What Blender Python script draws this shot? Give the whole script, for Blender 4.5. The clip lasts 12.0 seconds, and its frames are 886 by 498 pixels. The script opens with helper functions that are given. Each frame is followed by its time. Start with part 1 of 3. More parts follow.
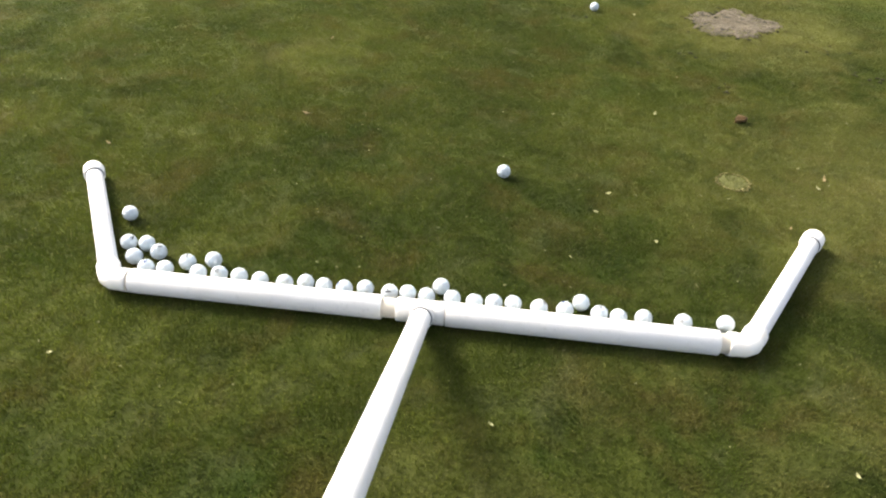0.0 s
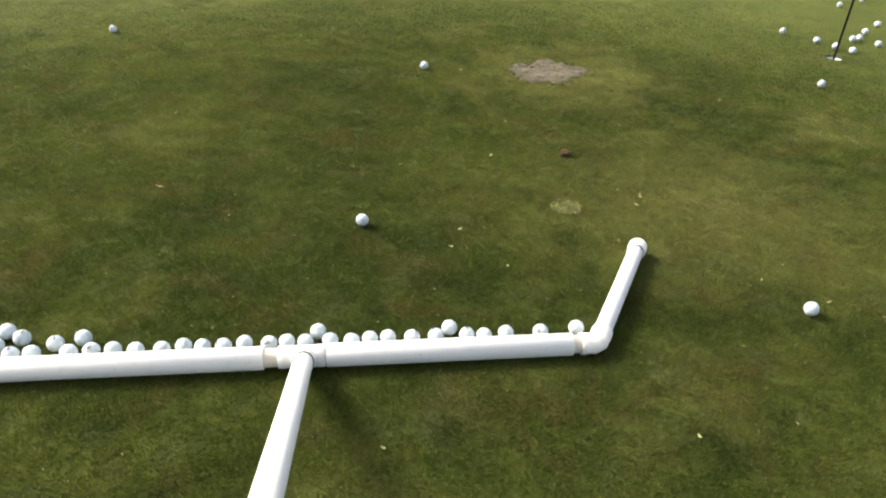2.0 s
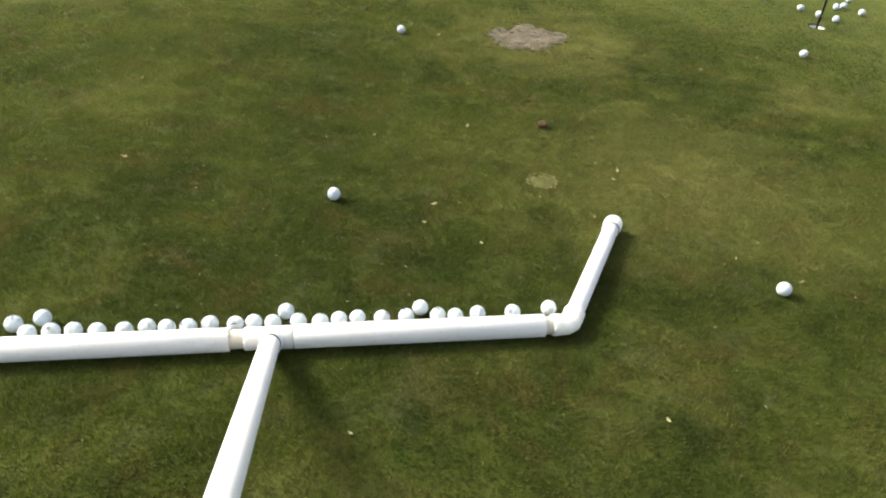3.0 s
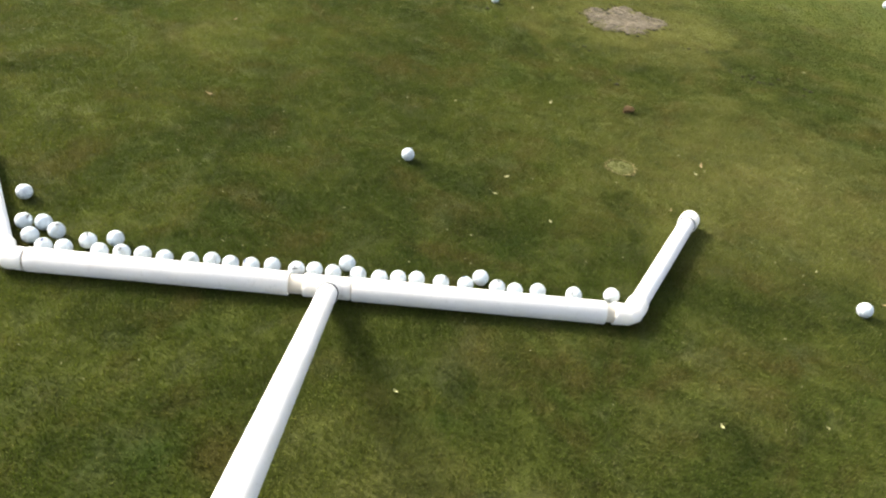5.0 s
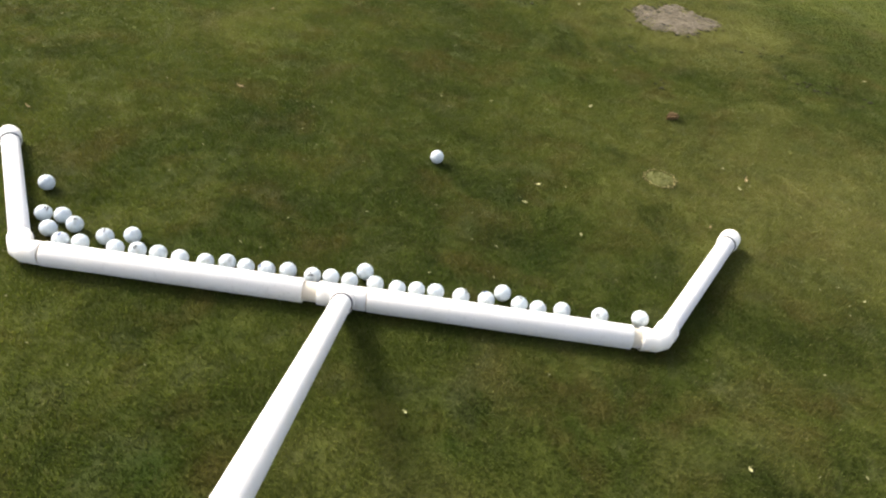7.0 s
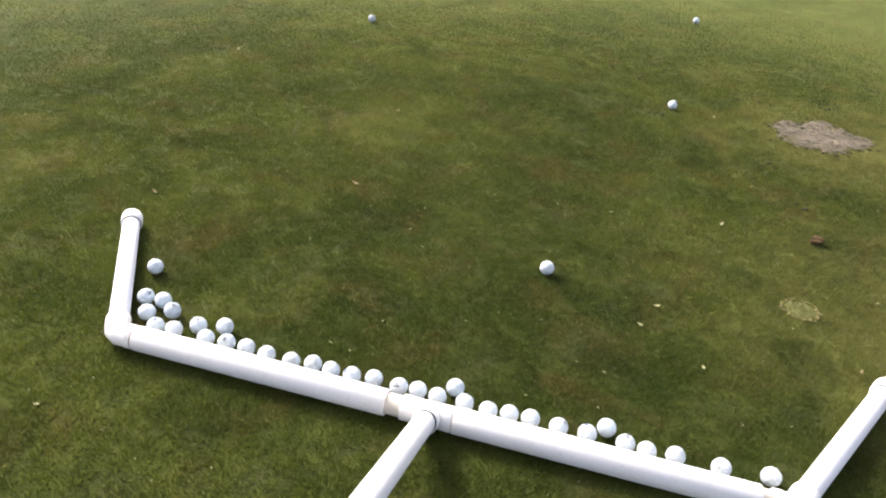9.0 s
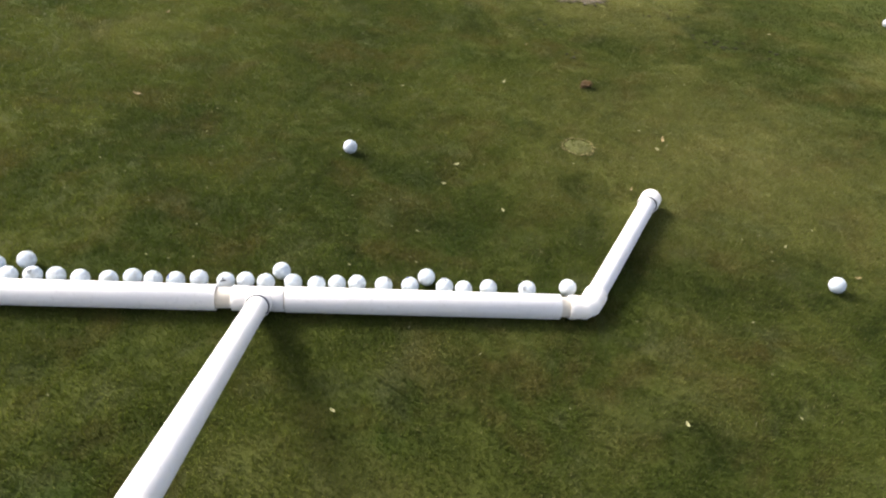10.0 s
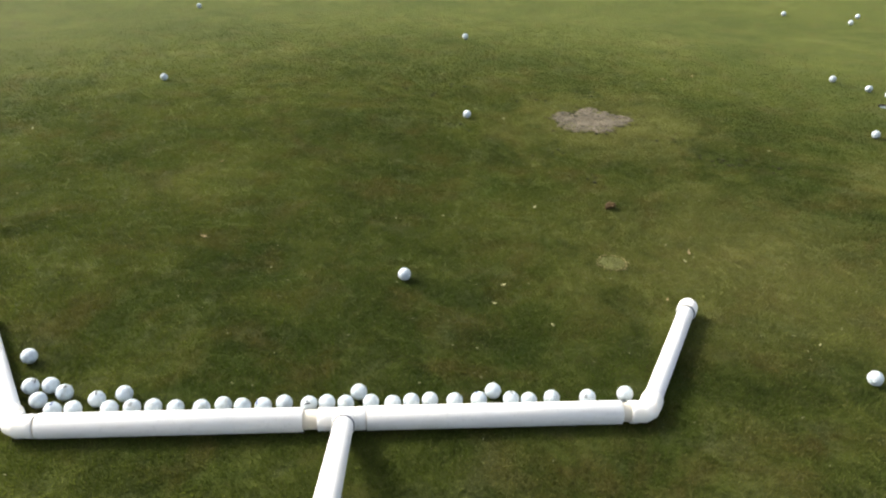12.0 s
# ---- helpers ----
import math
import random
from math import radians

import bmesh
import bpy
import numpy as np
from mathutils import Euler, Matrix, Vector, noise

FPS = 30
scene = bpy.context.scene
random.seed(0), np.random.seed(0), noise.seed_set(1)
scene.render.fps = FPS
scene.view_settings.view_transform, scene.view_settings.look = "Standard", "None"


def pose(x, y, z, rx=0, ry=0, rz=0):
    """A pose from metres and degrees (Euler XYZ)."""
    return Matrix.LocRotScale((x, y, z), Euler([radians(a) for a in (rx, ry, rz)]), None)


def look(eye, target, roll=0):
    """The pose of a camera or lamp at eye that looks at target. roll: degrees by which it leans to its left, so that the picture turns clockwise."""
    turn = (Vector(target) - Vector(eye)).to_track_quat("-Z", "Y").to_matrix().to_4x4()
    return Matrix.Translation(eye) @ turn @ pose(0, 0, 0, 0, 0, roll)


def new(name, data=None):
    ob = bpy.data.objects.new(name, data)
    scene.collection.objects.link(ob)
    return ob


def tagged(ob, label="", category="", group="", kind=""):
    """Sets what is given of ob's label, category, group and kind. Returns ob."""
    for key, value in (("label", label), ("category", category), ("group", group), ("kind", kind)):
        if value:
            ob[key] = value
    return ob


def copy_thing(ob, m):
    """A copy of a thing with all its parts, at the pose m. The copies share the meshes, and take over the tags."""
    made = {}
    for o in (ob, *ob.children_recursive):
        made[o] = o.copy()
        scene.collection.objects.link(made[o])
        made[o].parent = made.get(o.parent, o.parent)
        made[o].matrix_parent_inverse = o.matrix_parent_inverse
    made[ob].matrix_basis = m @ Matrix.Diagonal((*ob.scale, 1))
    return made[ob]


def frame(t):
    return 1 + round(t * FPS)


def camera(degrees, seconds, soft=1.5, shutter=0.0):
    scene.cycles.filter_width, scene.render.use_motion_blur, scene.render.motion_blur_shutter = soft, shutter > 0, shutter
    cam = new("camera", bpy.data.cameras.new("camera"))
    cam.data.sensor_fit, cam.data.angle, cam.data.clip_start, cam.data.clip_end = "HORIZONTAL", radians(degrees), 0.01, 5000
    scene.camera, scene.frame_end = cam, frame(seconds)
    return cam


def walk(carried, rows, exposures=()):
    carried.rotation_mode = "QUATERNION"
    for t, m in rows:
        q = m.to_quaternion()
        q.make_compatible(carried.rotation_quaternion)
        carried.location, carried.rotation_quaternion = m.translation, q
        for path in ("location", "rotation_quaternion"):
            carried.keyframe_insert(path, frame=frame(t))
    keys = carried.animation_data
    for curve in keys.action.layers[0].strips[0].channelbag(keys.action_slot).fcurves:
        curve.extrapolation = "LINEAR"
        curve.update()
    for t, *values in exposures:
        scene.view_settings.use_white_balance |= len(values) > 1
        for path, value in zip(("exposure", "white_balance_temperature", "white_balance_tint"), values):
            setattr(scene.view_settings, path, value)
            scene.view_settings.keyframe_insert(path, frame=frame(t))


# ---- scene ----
# The camera, carried behind a ball pusher on a golf green
cam = camera(63.3, 12.0, soft=2.15)
PATH = [
    (0, look((0.147, -1.277, 1.208), (0.047, -0.011, 0.234), 2.99)),
    (0.2, look((0.120, -1.263, 1.218), (0.028, 0.018, 0.263), 3.59)),
    (0.5, look((0.107, -1.310, 1.217), (0.059, -0.001, 0.298), 2.81)),
    (0.7, look((0.105, -1.340, 1.217), (0.142, -0.028, 0.303), 2.39)),
    (1, look((0.115, -1.340, 1.224), (0.235, -0.028, 0.317), 3.07)),
    (1.2, look((0.114, -1.376, 1.212), (0.264, -0.035, 0.353), 3.77)),
    (1.5, look((0.058, -1.392, 1.229), (0.262, -0.059, 0.368), 3.10)),
    (1.7, look((0.081, -1.420, 1.227), (0.293, -0.068, 0.399), 3.50)),
    (2, look((0.127, -1.424, 1.244), (0.333, -0.084, 0.394), 3.14)),
    (2.2, look((0.096, -1.441, 1.231), (0.338, -0.079, 0.427), 4.02)),
    (2.5, look((0.049, -1.404, 1.244), (0.352, -0.093, 0.379), 5.04)),
    (2.7, look((0.060, -1.396, 1.232), (0.368, -0.082, 0.373), 4.77)),
    (3, look((0.161, -1.366, 1.267), (0.405, -0.081, 0.345), 4.66)),
    (3.2, look((0.214, -1.328, 1.282), (0.394, -0.038, 0.353), 5.38)),
    (4.8, look((0.105, -1.341, 1.229), (0.360, -0.141, 0.202), 9.01)),
    (5, look((0.154, -1.357, 1.230), (0.264, -0.092, 0.255), 8.60)),
    (5.2, look((0.176, -1.359, 1.207), (0.168, -0.057, 0.276), 8.58)),
    (5.5, look((0.174, -1.323, 1.197), (0.048, -0.013, 0.286), 7.57)),
    (5.7, look((0.141, -1.306, 1.211), (0.035, 0.010, 0.306), 8.18)),
    (6, look((0.106, -1.264, 1.213), (0.061, -0.003, 0.229), 8.69)),
    (6.2, look((0.081, -1.305, 1.204), (0.109, -0.042, 0.222), 8.95)),
    (6.5, look((0.115, -1.292, 1.220), (0.235, -0.088, 0.173), 10.36)),
    (6.7, look((0.170, -1.274, 1.246), (0.258, -0.057, 0.210), 9.97)),
    (8.3, look((0.246, -1.225, 1.176), (0.130, 0.085, 0.265), 5.13)),
    (8.5, look((0.289, -1.195, 1.186), (0.197, 0.132, 0.297), 4.11)),
    (8.7, look((0.311, -1.142, 1.175), (0.145, 0.217, 0.347), 3.96)),
    (9, look((0.234, -1.124, 1.189), (-0.044, 0.199, 0.333), 5.81)),
    (9.2, look((0.211, -1.137, 1.188), (-0.076, 0.147, 0.278), 5.47)),
    (9.5, look((0.160, -1.217, 1.167), (0.087, 0.034, 0.172), 2.68)),
    (9.7, look((0.183, -1.242, 1.153), (0.300, -0.021, 0.126), 2.75)),
    (10, look((0.275, -1.228, 1.193), (0.414, 0.010, 0.188), 5.99)),
    (10.2, look((0.276, -1.221, 1.180), (0.362, 0.046, 0.208), 7.18)),
    (10.5, look((0.181, -1.279, 1.209), (0.234, 0.040, 0.305), 4.59)),
    (10.7, look((0.151, -1.326, 1.202), (0.183, 0.036, 0.364), 3.36)),
    (11, look((0.150, -1.300, 1.226), (0.142, 0.089, 0.431), 1.44)),
    (11.2, look((0.094, -1.365, 1.218), (0.095, 0.070, 0.510), 1.21)),
    (11.5, look((0.070, -1.364, 1.222), (0.094, 0.062, 0.498), 1.12)),
    (11.7, look((0.078, -1.386, 1.221), (0.127, 0.049, 0.514), 1.06)),
    (12, look((0.110, -1.358, 1.275), (0.237, 0.032, 0.493), 2.25)),
]
EXPOSURES = [(0.0, 1.62, 6800, 8), (1.5, 1.39, 6800, 6), (3.2, 1.47, 6800, 4), (5.0, 1.64, 6800, 6), (6.5, 1.36, 6800, 7), (8.5, 1.59, 6600, 14), (9.5, 1.56, 6500, 15),
             (10.3, 1.19, 6500, 10), (11.0, 1.14, 6500, 8), (12.0, 1.23, 6600, 5)]
walk(cam, PATH, EXPOSURES)

# ---- light: hazy sun from ahead on the left, and the sky ----
SUN_FROM = Vector((-0.84, 0.54, 0.72))
world = bpy.data.worlds.new("world")
scene.world = world
world.use_nodes = True
wt = world.node_tree
sky = wt.nodes.new("ShaderNodeTexSky")
sky.sky_type, sky.sun_disc, sky.air_density, sky.dust_density, sky.ozone_density = "NISHITA", False, 0.4, 5.0, 0.4
sky.sun_elevation = math.atan2(SUN_FROM.z, math.hypot(SUN_FROM.x, SUN_FROM.y))
sky.sun_rotation = math.atan2(SUN_FROM.x, SUN_FROM.y)
haze = wt.nodes.new("ShaderNodeMix")
haze.data_type = "RGBA"
haze.inputs[0].default_value, haze.inputs[7].default_value = 0.3, (4.4, 4.6, 5.0, 1)
wt.links.new(sky.outputs[0], haze.inputs[6])
wt.links.new(haze.outputs[2], wt.nodes["Background"].inputs[0])
wt.nodes["Background"].inputs[1].default_value = 0.14
sun = new("sun", bpy.data.lights.new("sun", "SUN"))
sun.data.energy, sun.data.angle, sun.data.color = 2.5, radians(16), (1.0, 0.95, 0.88)
sun.matrix_world = look(SUN_FROM * 10, (0, 0, 0))


# ---- materials ----
class Nodes:
    """A small writer of node trees."""

    def __init__(self, name):
        self.mat = bpy.data.materials.new(name)
        self.mat.use_nodes = True
        self.tree = self.mat.node_tree
        self.bsdf = self.tree.nodes["Principled BSDF"]
        self.out = self.tree.nodes["Material Output"]

    def add(self, kind, **values):
        n = self.tree.nodes.new(kind)
        for key, value in values.items():
            n.inputs[key.replace("_", " ")].default_value = value
        return n

    def link(self, a, b):
        self.tree.links.new(a, b)

    def noise(self, vec, scale, detail=4.0, rough=0.55):
        n = self.add("ShaderNodeTexNoise", Scale=scale, Detail=detail, Roughness=rough)
        self.link(vec, n.inputs["Vector"])
        return n.outputs["Fac"]

    def span(self, value, a, b, lo=0.0, hi=1.0):
        n = self.add("ShaderNodeMapRange")
        for k, v in ((1, a), (2, b), (3, lo), (4, hi)):
            n.inputs[k].default_value = v
        self.link(value, n.inputs[0])
        return n.outputs[0]

    def mix(self, fac, a, b, blend="MIX"):
        n = self.tree.nodes.new("ShaderNodeMix")
        n.data_type, n.blend_type = "RGBA", blend
        for socket, v in ((n.inputs[0], fac), (n.inputs[6], a), (n.inputs[7], b)):
            if isinstance(v, tuple):
                socket.default_value = (*v, 1)
            elif isinstance(v, float):
                socket.default_value = v
            else:
                self.link(v, socket)
        return n.outputs[2]

    def math(self, op, a, b):
        n = self.tree.nodes.new("ShaderNodeMath")
        n.operation = op
        for socket, v in zip(n.inputs, (a, b)):
            if isinstance(v, float):
                socket.default_value = v
            else:
                self.link(v, socket)
        return n.outputs[0]

    def coords(self):
        return self.tree.nodes.new("ShaderNodeTexCoord").outputs["Object"]

    def bump(self, height, strength, distance):
        n = self.add("ShaderNodeBump", Strength=strength, Distance=distance)
        self.link(height, n.inputs["Height"])
        self.link(n.outputs[0], self.bsdf.inputs["Normal"])

    def finish(self, color, rough, spec=0.5):
        for socket, v in ((self.bsdf.inputs["Base Color"], color), (self.bsdf.inputs["Roughness"], rough)):
            if isinstance(v, tuple):
                socket.default_value = (*v, 1)
            elif isinstance(v, float):
                socket.default_value = v
            else:
                self.link(v, socket)
        self.bsdf.inputs["Specular IOR Level"].default_value = spec
        return self.mat


PATCH_X, PATCH_Y = 1.22, 2.32


def turf_color(n, vec):
    """Mottled olive turf: broad light and dark areas, brownish, greyish and straw-coloured places, tufts and a faint grain."""
    bend = n.add("ShaderNodeTexNoise", Scale=1.7, Detail=3.0)
    n.link(vec, bend.inputs["Vector"])
    shift = n.tree.nodes.new("ShaderNodeVectorMath")
    shift.operation = "MULTIPLY_ADD"
    n.link(bend.outputs["Color"], shift.inputs[0])
    shift.inputs[1].default_value = (0.35, 0.35, 0.0)
    n.link(vec, shift.inputs[2])
    moved = n.tree.nodes.new("ShaderNodeVectorMath")
    moved.inputs[1].default_value = (5.3, 2.6, 0.0)
    n.link(shift.outputs[0], moved.inputs[0])
    bent = moved.outputs[0]
    broad = n.span(n.noise(bent, 0.75, 3.0), 0.40, 0.60)
    light = n.span(n.noise(bent, 2.9, 7.0, 0.68), 0.47, 0.66)
    dark = n.span(n.noise(bent, 4.0, 7.0, 0.68), 0.50, 0.66)
    brown = n.span(n.noise(bent, 4.4, 6.0, 0.66), 0.50, 0.66)
    grey = n.span(n.noise(bent, 6.1, 5.0, 0.62), 0.54, 0.68)
    lush = n.span(n.noise(bent, 3.4, 5.0, 0.6), 0.58, 0.70)
    tuft = n.span(n.noise(vec, 17.0, 5.0, 0.68), 0.46, 0.66)
    fine = n.span(n.noise(vec, 80.0, 4.0, 0.7), 0.40, 0.72)
    fleck = n.span(n.noise(vec, 34.0, 4.0, 0.66), 0.60, 0.69)
    worn = n.span(n.noise(bent, 1.5, 7.0, 0.68), 0.56, 0.74)
    c = n.mix(broad, (0.052, 0.073, 0.0125), (0.094, 0.113, 0.022))
    c = n.mix(n.math("MULTIPLY", light, 0.62), c, (0.150, 0.165, 0.040))
    c = n.mix(n.math("MULTIPLY", dark, 0.66), c, (0.024, 0.038, 0.0075))
    c = n.mix(n.math("MULTIPLY", brown, 0.62), c, (0.112, 0.088, 0.028))
    c = n.mix(n.math("MULTIPLY", grey, 0.48), c, (0.118, 0.128, 0.060))
    c = n.mix(n.math("MULTIPLY", lush, 0.50), c, (0.050, 0.088, 0.016))
    c = n.mix(n.math("MULTIPLY", tuft, 0.26), c, (0.034, 0.050, 0.012))
    c = n.mix(n.math("MULTIPLY", fleck, 0.26), c, (0.27, 0.255, 0.10))
    c = n.mix(n.math("MULTIPLY", worn, 0.50), c, (0.250, 0.235, 0.090))
    for at, reach, much in (((PATCH_X + 0.1, PATCH_Y - 0.05, 0.0), 1.15, 0.60), ((1.45, 0.80, 0.0), 1.30, 0.45)):
        far = n.add("ShaderNodeVectorMath")
        far.operation = "DISTANCE"
        n.link(vec, far.inputs[0])
        far.inputs[1].default_value = at
        thin = n.span(n.math("ADD", far.outputs["Value"], n.math("MULTIPLY", n.noise(bent, 4.0, 6.0, 0.7), 0.95)), 0.55, reach, 1.0, 0.0)
        c = n.mix(n.math("MULTIPLY", thin, much), c, n.mix(grey, (0.285, 0.262, 0.100), (0.175, 0.170, 0.058)))
    return n.mix(n.math("MULTIPLY", fine, 0.16), c, n.mix(1.0, c, (0.50, 0.54, 0.46), "MULTIPLY"))


def turf_material():
    n = Nodes("turf")
    vec = n.coords()
    c = n.mix(1.0, turf_color(n, vec), (0.43, 0.44, 0.40), "MULTIPLY")
    lumps = n.math("ADD", n.math("MULTIPLY", n.noise(vec, 38.0, 4.0, 0.7), 1.0), n.math("MULTIPLY", n.noise(vec, 160.0, 3.0, 0.7), 0.4))
    n.bump(lumps, 0.35, 0.012)
    n.bsdf.inputs["Sheen Weight"].default_value = 0.19
    n.bsdf.inputs["Sheen Roughness"].default_value = 0.34
    n.bsdf.inputs["Sheen Tint"].default_value = (0.80, 0.92, 0.26, 1)
    return n.finish(c, 0.9, 0.05)


def blade_material():
    n = Nodes("grass_blade")
    c = turf_color(n, n.coords())
    shape = n.tree.nodes.new("ShaderNodeNewGeometry")
    rnd = shape.outputs["Random Per Island"]
    upward = n.tree.nodes.new("ShaderNodeVectorMath")
    upward.operation = "MULTIPLY_ADD"
    n.link(shape.outputs["Normal"], upward.inputs[0])
    upward.inputs[1].default_value, upward.inputs[2].default_value = (0.4, 0.4, 0.4), (0.0, 0.0, 0.6)
    unit = n.tree.nodes.new("ShaderNodeVectorMath")
    unit.operation = "NORMALIZE"
    n.link(upward.outputs[0], unit.inputs[0])
    n.link(unit.outputs[0], n.bsdf.inputs["Normal"])
    c = n.mix(n.span(rnd, 0.0, 1.0, 0.0, 0.6), n.mix(1.0, c, (0.91, 0.92, 0.85), "MULTIPLY"), n.mix(1.0, c, (0.78, 0.80, 0.72), "MULTIPLY"))
    dry = n.span(rnd, 0.95, 0.96)
    c = n.mix(n.math("MULTIPLY", dry, 0.4), c, (0.26, 0.23, 0.12))
    n.finish(c, 0.65, 0.08)
    n.bsdf.inputs["Sheen Weight"].default_value = 0.52
    n.bsdf.inputs["Sheen Roughness"].default_value = 0.34
    n.bsdf.inputs["Sheen Tint"].default_value = (0.80, 0.92, 0.26, 1)
    thin = n.add("ShaderNodeBsdfTranslucent")
    n.link(n.mix(1.0, c, (1.15, 1.2, 0.8), "MULTIPLY"), thin.inputs["Color"])
    both = n.add("ShaderNodeMixShader", Fac=0.4)
    n.link(n.bsdf.outputs[0], both.inputs[1])
    n.link(thin.outputs[0], both.inputs[2])
    n.link(both.outputs[0], n.out.inputs["Surface"])
    return n.mat


def pvc_material(name, col, dirt, rough):
    n = Nodes(name)
    vec = n.coords()
    smudge = n.span(n.noise(vec, 7.0, 5.0, 0.6), 0.48, 0.75)
    speck = n.span(n.noise(vec, 90.0, 3.0, 0.6), 0.60, 0.78)
    c = n.mix(n.math("MULTIPLY", smudge, 0.75), col, dirt)
    c = n.mix(n.math("MULTIPLY", speck, 0.35), c, (0.42, 0.40, 0.33))
    n.bump(n.noise(vec, 240.0, 3.0), 0.2, 0.001)
    n.bsdf.inputs["Subsurface Weight"].default_value = 1.0
    n.bsdf.inputs["Subsurface Radius"].default_value = (1.0, 0.97, 0.92)
    n.bsdf.inputs["Subsurface Scale"].default_value = 0.016
    return n.finish(c, n.span(n.noise(vec, 30.0, 3.0), 0.3, 0.7, rough - 0.07, rough + 0.1), 0.28)


def ball_material():
    n = Nodes("golf_ball_cover")
    vec = n.coords()
    info = n.tree.nodes.new("ShaderNodeObjectInfo").outputs["Random"]
    c = n.mix(info, (0.61, 0.675, 0.72), (0.53, 0.595, 0.64))
    grime = n.span(n.noise(vec, 75.0, 4.0), 0.52, 0.72)
    c = n.mix(n.math("MULTIPLY", grime, n.span(info, 0.3, 1.0, 0.15, 0.55)), c, (0.34, 0.35, 0.27))
    pits = n.add("ShaderNodeTexVoronoi", Scale=265.0)
    n.link(vec, pits.inputs["Vector"])
    c = n.mix(n.span(pits.outputs["Distance"], 0.10, 0.45, 0.22, 0.0), c, (0.40, 0.43, 0.46))
    n.bump(n.span(pits.outputs["Distance"], 0.10, 0.50), 0.9, 0.003)
    n.bsdf.inputs["Subsurface Weight"].default_value = 0.7
    n.bsdf.inputs["Subsurface Radius"].default_value = (1.0, 1.0, 1.0)
    n.bsdf.inputs["Subsurface Scale"].default_value = 0.008
    return n.finish(c, 0.45, 0.3)


def plain_material(name, col, rough, grain=60.0, dark=0.6, spec=0.3):
    n = Nodes(name)
    f = n.span(n.noise(n.coords(), grain, 4.0, 0.6), 0.35, 0.65)
    return n.finish(n.mix(f, col, tuple(v * dark for v in col)), rough, spec)


def soil_material():
    n = Nodes("dry_soil")
    vec = n.coords()
    c = n.mix(n.span(n.noise(vec, 9.0, 5.0, 0.65), 0.35, 0.65), (0.150, 0.128, 0.092), (0.080, 0.070, 0.049))
    c = n.mix(n.span(n.noise(vec, 60.0, 4.0, 0.7), 0.5, 0.75), c, (0.205, 0.172, 0.124))
    c = n.mix(n.span(n.noise(vec, 26.0, 5.0, 0.7), 0.52, 0.62), c, (0.040, 0.037, 0.026))
    n.bump(n.noise(vec, 80.0, 5.0, 0.7), 0.9, 0.01)
    return n.finish(c, 0.95, 0.1)


TURF, BLADE, SOIL = turf_material(), blade_material(), soil_material()
SLEEVE = pvc_material("white_pipe_sleeve", (0.88, 0.855, 0.805), (0.83, 0.795, 0.725), 0.55)
FITTING = pvc_material("white_pipe_fitting", (0.86, 0.835, 0.785), (0.78, 0.735, 0.65), 0.5)
PIPE = pvc_material("white_pipe", (0.84, 0.825, 0.80), (0.77, 0.745, 0.70), 0.55)
INNER = pvc_material("scuffed_inner_pipe", (0.68, 0.61, 0.50), (0.52, 0.44, 0.33), 0.5)
BALL = ball_material()
INK_DARK = plain_material("dark_print", (0.03, 0.03, 0.035), 0.4)
INK_BLUE = plain_material("blue_print", (0.06, 0.10, 0.28), 0.4)
LEAF_PALE = plain_material("pale_leaf", (0.36, 0.35, 0.17), 0.7, 90.0, 0.7)
LEAF_TAN = plain_material("tan_leaf", (0.38, 0.29, 0.14), 0.7, 90.0, 0.55)
LEAF_BROWN = plain_material("brown_leaf", (0.26, 0.17, 0.075), 0.75, 120.0, 0.4)
CRUMB = plain_material("dark_earth", (0.050, 0.048, 0.028), 0.95, 150.0, 0.6, 0.1)
JOINT_DARK = plain_material("joint_grime", (0.055, 0.055, 0.062), 0.9, 200.0, 0.7, 0.1)
CLIPPING = plain_material("clipping", (0.27, 0.265, 0.13), 0.8, 80.0, 0.6, 0.1)
CUP = plain_material("cup_plastic", (0.62, 0.70, 0.66), 0.4, 40.0, 0.8)
CUP_DARK = plain_material("cup_floor", (0.05, 0.06, 0.05), 0.8)
PLUG_TURF = plain_material("plug_turf", (0.125, 0.130, 0.045), 0.9, 120.0, 0.55, 0.1)
PLUG_RIM = plain_material("dry_thatch", (0.21, 0.185, 0.075), 0.9, 90.0, 0.6, 0.1)
STICK = plain_material("black_stick", (0.012, 0.012, 0.013), 0.35, 40.0, 0.7)


# ---- mesh helpers ----
def mesh(name, bm, material, smooth=True):
    me = bpy.data.meshes.new(name)
    bmesh.ops.recalc_face_normals(bm, faces=bm.faces)
    for f in bm.faces:
        f.smooth = smooth
    bm.to_mesh(me)
    bm.free()
    me.materials.append(material)
    return me


def part(name, bm, material, parent, label=""):
    ob = new(name, mesh(name, bm, material))
    ob.parent = parent
    return tagged(ob, label) if label else ob


